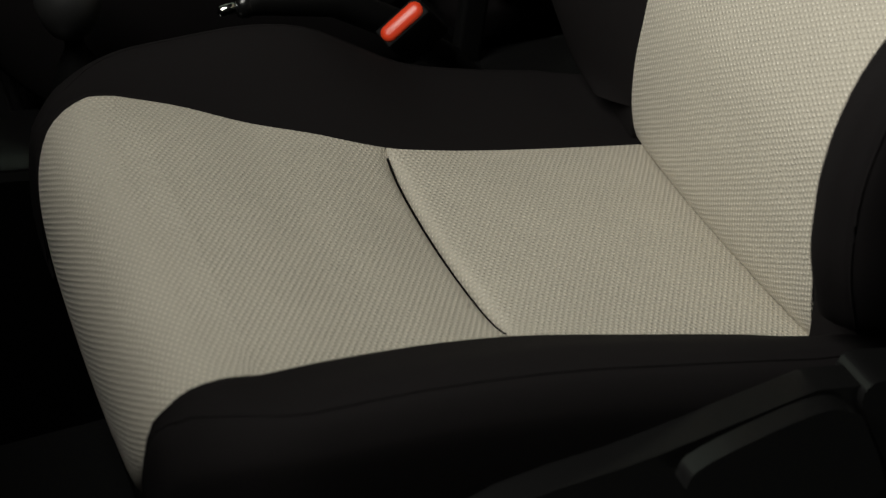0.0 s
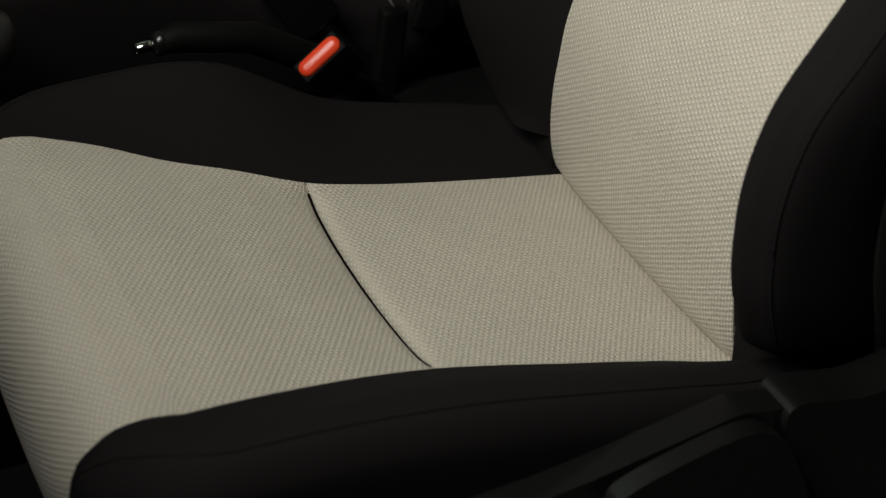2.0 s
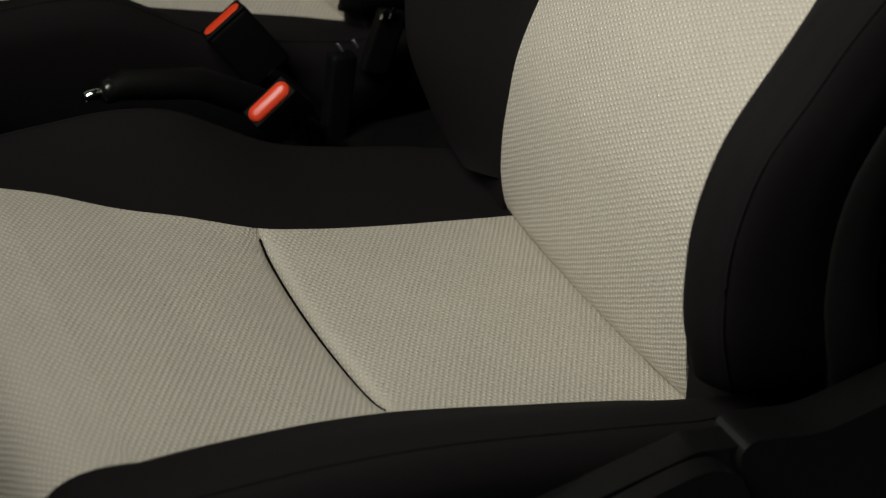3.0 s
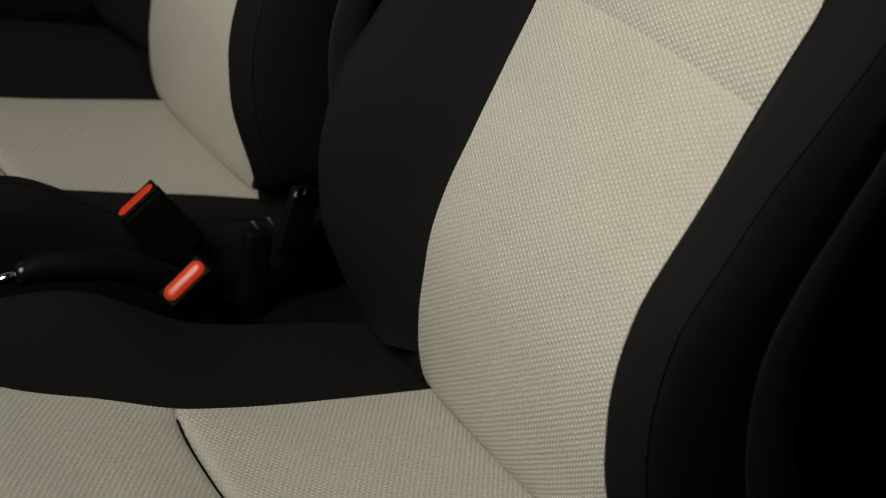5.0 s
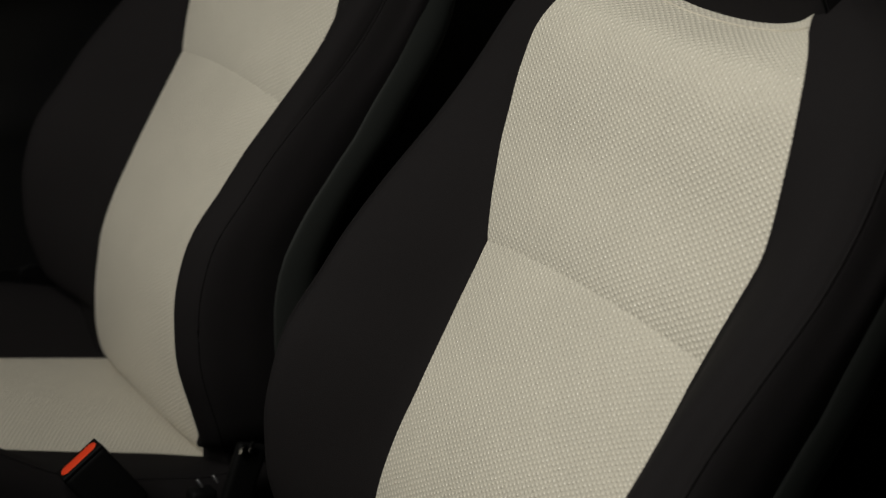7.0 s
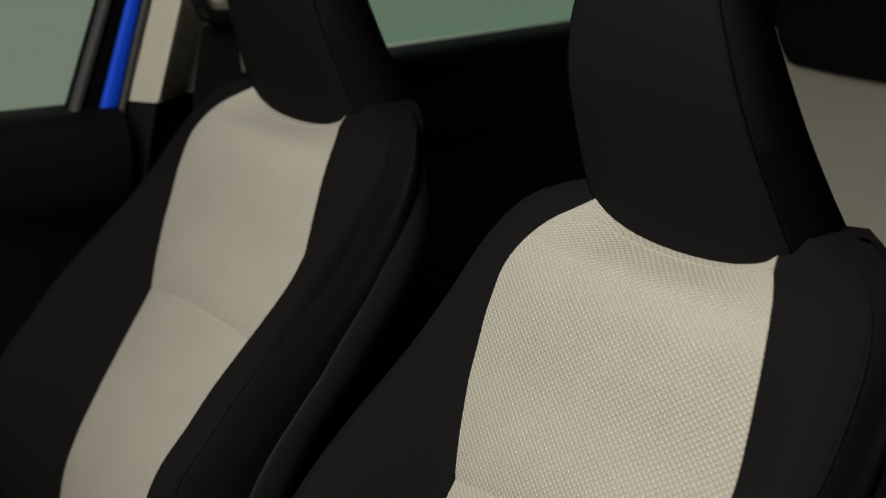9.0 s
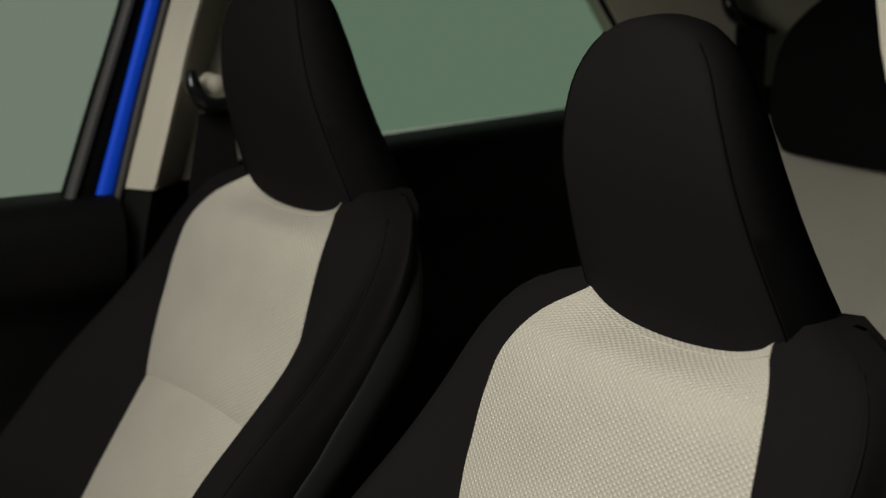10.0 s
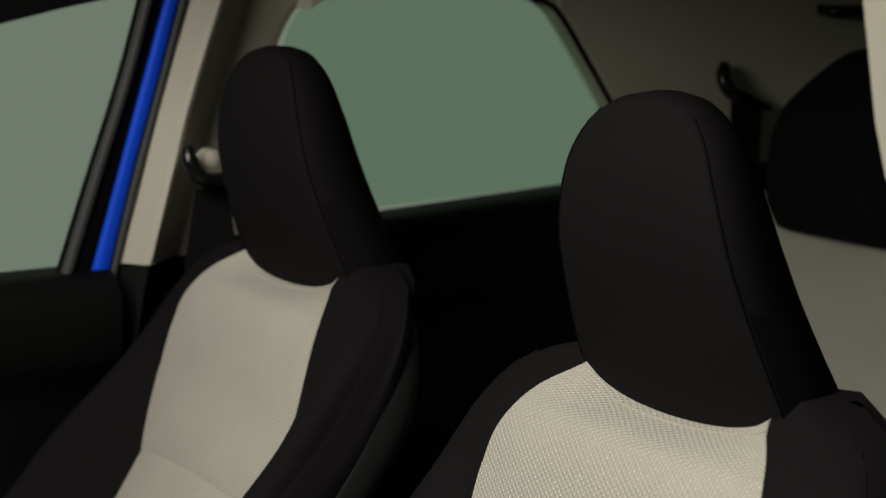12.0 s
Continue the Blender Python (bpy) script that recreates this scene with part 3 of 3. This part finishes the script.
for v in cover.verts:
    v.co.y += 0.95 * (v.co.x - 0.193 - 0.27 * (v.co.z - 0.858))
part("guide_cover", cover, CREAM, wall)
part("lower_pillar_trim", pillar(0.02, 0.8495, 0.018), DARK, wall, "black plastic lower pillar trim")


def slant_strip(name, rows, y, thick, mat, label=""):
    """A strip up the door opening from rows of (z, x0, x1)."""
    c = curve(*rows)
    rings = []
    for k in range(16):
        z = rows[0][0] + (rows[-1][0] - rows[0][0]) * k / 15
        a, b = c(z)
        e = min(0.004, (b - a) / 4)
        rings.append([(a, y + e, z), (a + e, y, z), (b - e, y, z), (b, y + e, z), (b, y + thick, z), (a, y + thick, z)])
    return part(name, loft(rings), mat, wall, label)


slant_strip("door_frame", [(0.835, 0.091, 0.129), (0.951, 0.131, 0.165), (1.076, 0.175, 0.202), (1.161, 0.200, 0.228), (1.33, 0.252, 0.283)], FAR + 0.012, 0.02, DARK, "black door window frame")
slant_strip("frame_seal", [(0.835, 0.091, 0.103), (0.951, 0.131, 0.142), (1.076, 0.175, 0.185), (1.161, 0.200, 0.210), (1.33, 0.252, 0.262)], FAR + 0.004, 0.012, RUBBER, "grey rubber seal")
slant_strip("painted_pillar", [(0.835, 0.129, 0.152), (0.951, 0.164, 0.183), (1.076, 0.202, 0.221), (1.161, 0.228, 0.246), (1.33, 0.283, 0.299)], FAR + 0.008, 0.05, BLUE, "bright blue painted body pillar")
slant_strip("pillar_seal", [(0.60, 0.095, 0.128), (0.835, 0.1525, 0.161), (0.951, 0.1835, 0.192), (1.076, 0.2215, 0.229), (1.161, 0.2465, 0.254), (1.33, 0.2995, 0.312)], FAR + 0.006, 0.03, RUBBER, "grey rubber door seal")
part("door_top_frame", plate([(-0.80, 0.96), (0.00, 1.127), (0.10, 1.151), (0.226, 1.176), (0.226, 1.33), (-0.80, 1.33)], "y", FAR + 0.012, 0.02, 0.004), DARK, wall)
part("door_pane", plate([(-0.95, 0.80), (0.12, 0.838), (0.225, 1.185), (0.0, 1.140), (-0.8, 0.98)], "y", FAR + 0.020, 0.004), CLEAR_GLASS, wall).visible_shadow = False

WIN_TOP = spline([(0.355, 0.886), (0.365, 0.98), (0.381, 1.06), (0.397, 1.114), (0.411, 1.141), (0.432, 1.159), (0.470, 1.165), (0.60, 1.168), (0.745, 1.166), (0.780, 1.159),
                  (0.804, 1.139), (0.843, 1.087), (0.886, 1.027), (0.938, 0.955), (0.968, 0.920)], 70)
WIN = [tuple(p) for p in WIN_TOP]
part("rear_door_pane", plate(WIN, "y", FAR + 0.03, 0.004), SIDE_GLASS, wall, "green tinted window pane").visible_shadow = False
part("window_rubber", tube([(x, FAR + 0.012, z) for x, z in WIN[40:]], 0.0055, 8), DARK, wall, "black window rubber")
part("roof_rail", plate([p for p in WIN[22:48]] + [(0.80, 1.33), (0.45, 1.33)], "y", FAR + 0.006, 0.05), LINER, wall)
part("rear_pillar_trim", plate(WIN[47:] + [(1.02, 0.925), (1.75, 0.93), (1.75, 1.33), (0.80, 1.33)], "y", FAR + 0.002, 0.05), LINER, wall, "beige rear pillar trim")

# belts on the pillars
belt = thing("seat_belt", "black seat belt with its shoulder guide on the cream pillar", "seat belt")
part("webbing", plate([(0.215, 0.30), (0.2328, 0.857), (0.239, 0.897), (0.2466, 0.940), (0.288, 0.945), (0.300, 0.85), (0.280, 0.30)], "y", FAR - 0.032, 0.004, 0.001), BLACK, belt)
part("shoulder_guide", tube(spline([(0.231, FAR - 0.04, 0.992), (0.233, FAR - 0.046, 0.974), (0.245, FAR - 0.048, 0.956), (0.266, FAR - 0.046, 0.951), (0.296, FAR - 0.04, 0.956)], 16), [0.006, 0.008, 0.009] + [0.010] * 10 + [0.009, 0.007, 0.005], 10), PLASTIC, belt, "black plastic shoulder guide")
part("guide_bolt", tube([(0.268, FAR - 0.010, 0.974), (0.268, FAR - 0.032, 0.974), (0.268, FAR - 0.036, 0.974)], [0.013, 0.012, 0.006], 14), CREAM, belt)
belt = thing("seat_belt", "black rear seat belt hanging from its guide on the rear pillar", "seat belt")
part("shoulder_guide", tube(spline([(1.060, FAR - 0.02, 1.074), (1.052, FAR - 0.03, 1.055), (1.062, FAR - 0.035, 1.036), (1.090, FAR - 0.035, 1.026), (1.148, FAR - 0.02, 1.010)], 16), [0.007, 0.009, 0.010] + [0.011] * 8 + [0.010, 0.009, 0.008, 0.006, 0.005], 10), PLASTIC, belt)
part("webbing", plate([(1.070, 1.03), (1.126, 1.015), (1.116, 0.60), (1.071, 0.60)], "y", FAR - 0.03, 0.004, 0.001), BLACK, belt)
handle = thing("grab_handle", "black grab handle above the rear pillar", "grab handle")
part("bar", tube(spline([(1.255, FAR - 0.002, 1.150), (1.265, FAR - 0.03, 1.148), (1.31, FAR - 0.034, 1.149), (1.40, FAR - 0.034, 1.152), (1.41, FAR - 0.002, 1.153)], 16), 0.009, 10), PLASTIC, handle)

# ---- roof, rear and near side ----
solo("ceiling", box(1.78, 1.42, 0.03, pose(0.90, 0.32, 1.345), 0.0), LINER, "beige headliner", "ceiling", "structure")
solo("wall_rear", box(0.04, 1.42, 1.33, pose(1.77, 0.32, 0.665), 0.0), DARK, "dark rear hatch trim", "car rear", "structure")
# out of view, added to hold the soft box off the cushion's front lip
solo("wall_front", box(0.32, 1.34, 0.93, pose(-0.885, 0.33, 0.465), 0.04, 4), DARK, "plain black unseen dashboard block closing the cabin and shading the cushion front", "dashboard", "structure")
near = thing("wall_near", "near car side with its cream centre pillar and black sill", "car side", kind="structure")
rings = []
for k in range(18):
    z = 0.80 + 0.53 * k / 17
    x = 0.1365 - 0.20 * (z - 1.185)
    y = -0.262 - 0.45 * max(0.0, 1.10 - z) ** 1.2
    rings.append([(x, y, z), (x + 0.004, y + 0.003, z), (x + 0.007, y + 0.002, z), (x + 0.012, y - 0.004, z), (x + 0.10, y - 0.03, z), (x + 0.10, y - 0.07, z), (x + 0.01, y - 0.07, z)])
part("pillar_trim", loft(rings), CREAM, near, "cream plastic pillar trim")
part("door_sill", box(2.2, 0.07, 0.16, pose(0.0, -0.40, 0.06), 0.02, 3), DARK, near)
part("rear_door_trim", box(1.5, 0.06, 0.86, pose(1.02, -0.42, 0.46), 0.02, 3), DARK, near)

# ---- rear seat ----
rs = thing("rear_seat", "rear bench seat with beige woven back and black headrest", "car seat")


def rear_back(y0, y1, z0, z1, x_at, depth, edge):
    rings = []
    for k in range(20):
        z = z0 + (z1 - z0) * k / 19
        hi = z1 - z
        row = []
        for j in range(21):
            y = y0 + (y1 - y0) * j / 20
            e = min(y - y0, y1 - y)
            row.append((x_at + 0.30 * (z - 0.88) + edge * math.exp(-e / 0.012) + 0.03 * math.exp(-hi / 0.02), y, z))
        rings.append(row)
    return sheet(rings, (1, 0, 0), depth)


part("back_panel", rear_back(0.46, 0.925, 0.40, 0.892, 1.0, 0.10, 0.02), BEIGE, rs, "beige woven cloth panel")
part("back_bolster", rear_back(-0.30, 0.456, 0.35, 0.872, 0.985, 0.12, 0.02), BLACK, rs)
part("bench_cushion", box(0.50, 1.22, 0.16, pose(0.78, 0.31, 0.31, 0, 8, 0), 0.04, 4), BLACK, rs)
part("bench_base", box(0.50, 1.20, 0.25, pose(0.85, 0.31, 0.135), 0.01), DARK, rs)
rings = []
RH = curve((0.872, 0.185, 0.040), (0.90, 0.205, 0.05), (0.96, 0.212, 0.055), (1.03, 0.190, 0.052), (1.08, 0.125, 0.045), (1.105, 0.08, 0.035), (1.117, 0.03, 0.015))
for k in range(26):
    z = 0.872 + 0.245 * (1 - (1 - k / 25) ** 1.5)
    w, d = RH(z)
    rings.append([(1.02 + 0.10 * (z - 0.9) + d * math.copysign(abs(math.cos(a)) ** 0.7, math.cos(a)), 0.575 + w * math.copysign(abs(math.sin(a)) ** 0.8, math.sin(a)), z) for a in (2 * math.pi * j / 28 for j in range(28))])
part("headrest", loft(rings), BLACK, rs, "black cloth headrest")

# ---- studio outside ----
solo("ground", box(60, 60, 0.1, pose(0, 0, -0.30), 0.0), material("studio_floor", (0.08, 0.08, 0.078), 0.6, grain=0.2, scale=40), "grey studio floor", "floor", "structure")
# no lamp lights this wall, it glows by itself
solo("backdrop", plate([(-12, -0.25), (16, -0.25), (16, 9), (-12, 9)], "y", 5.5, 0.1), STUDIO_GLOW, "plain pale grey-green studio wall, glowing as if lit", "backdrop", "structure")
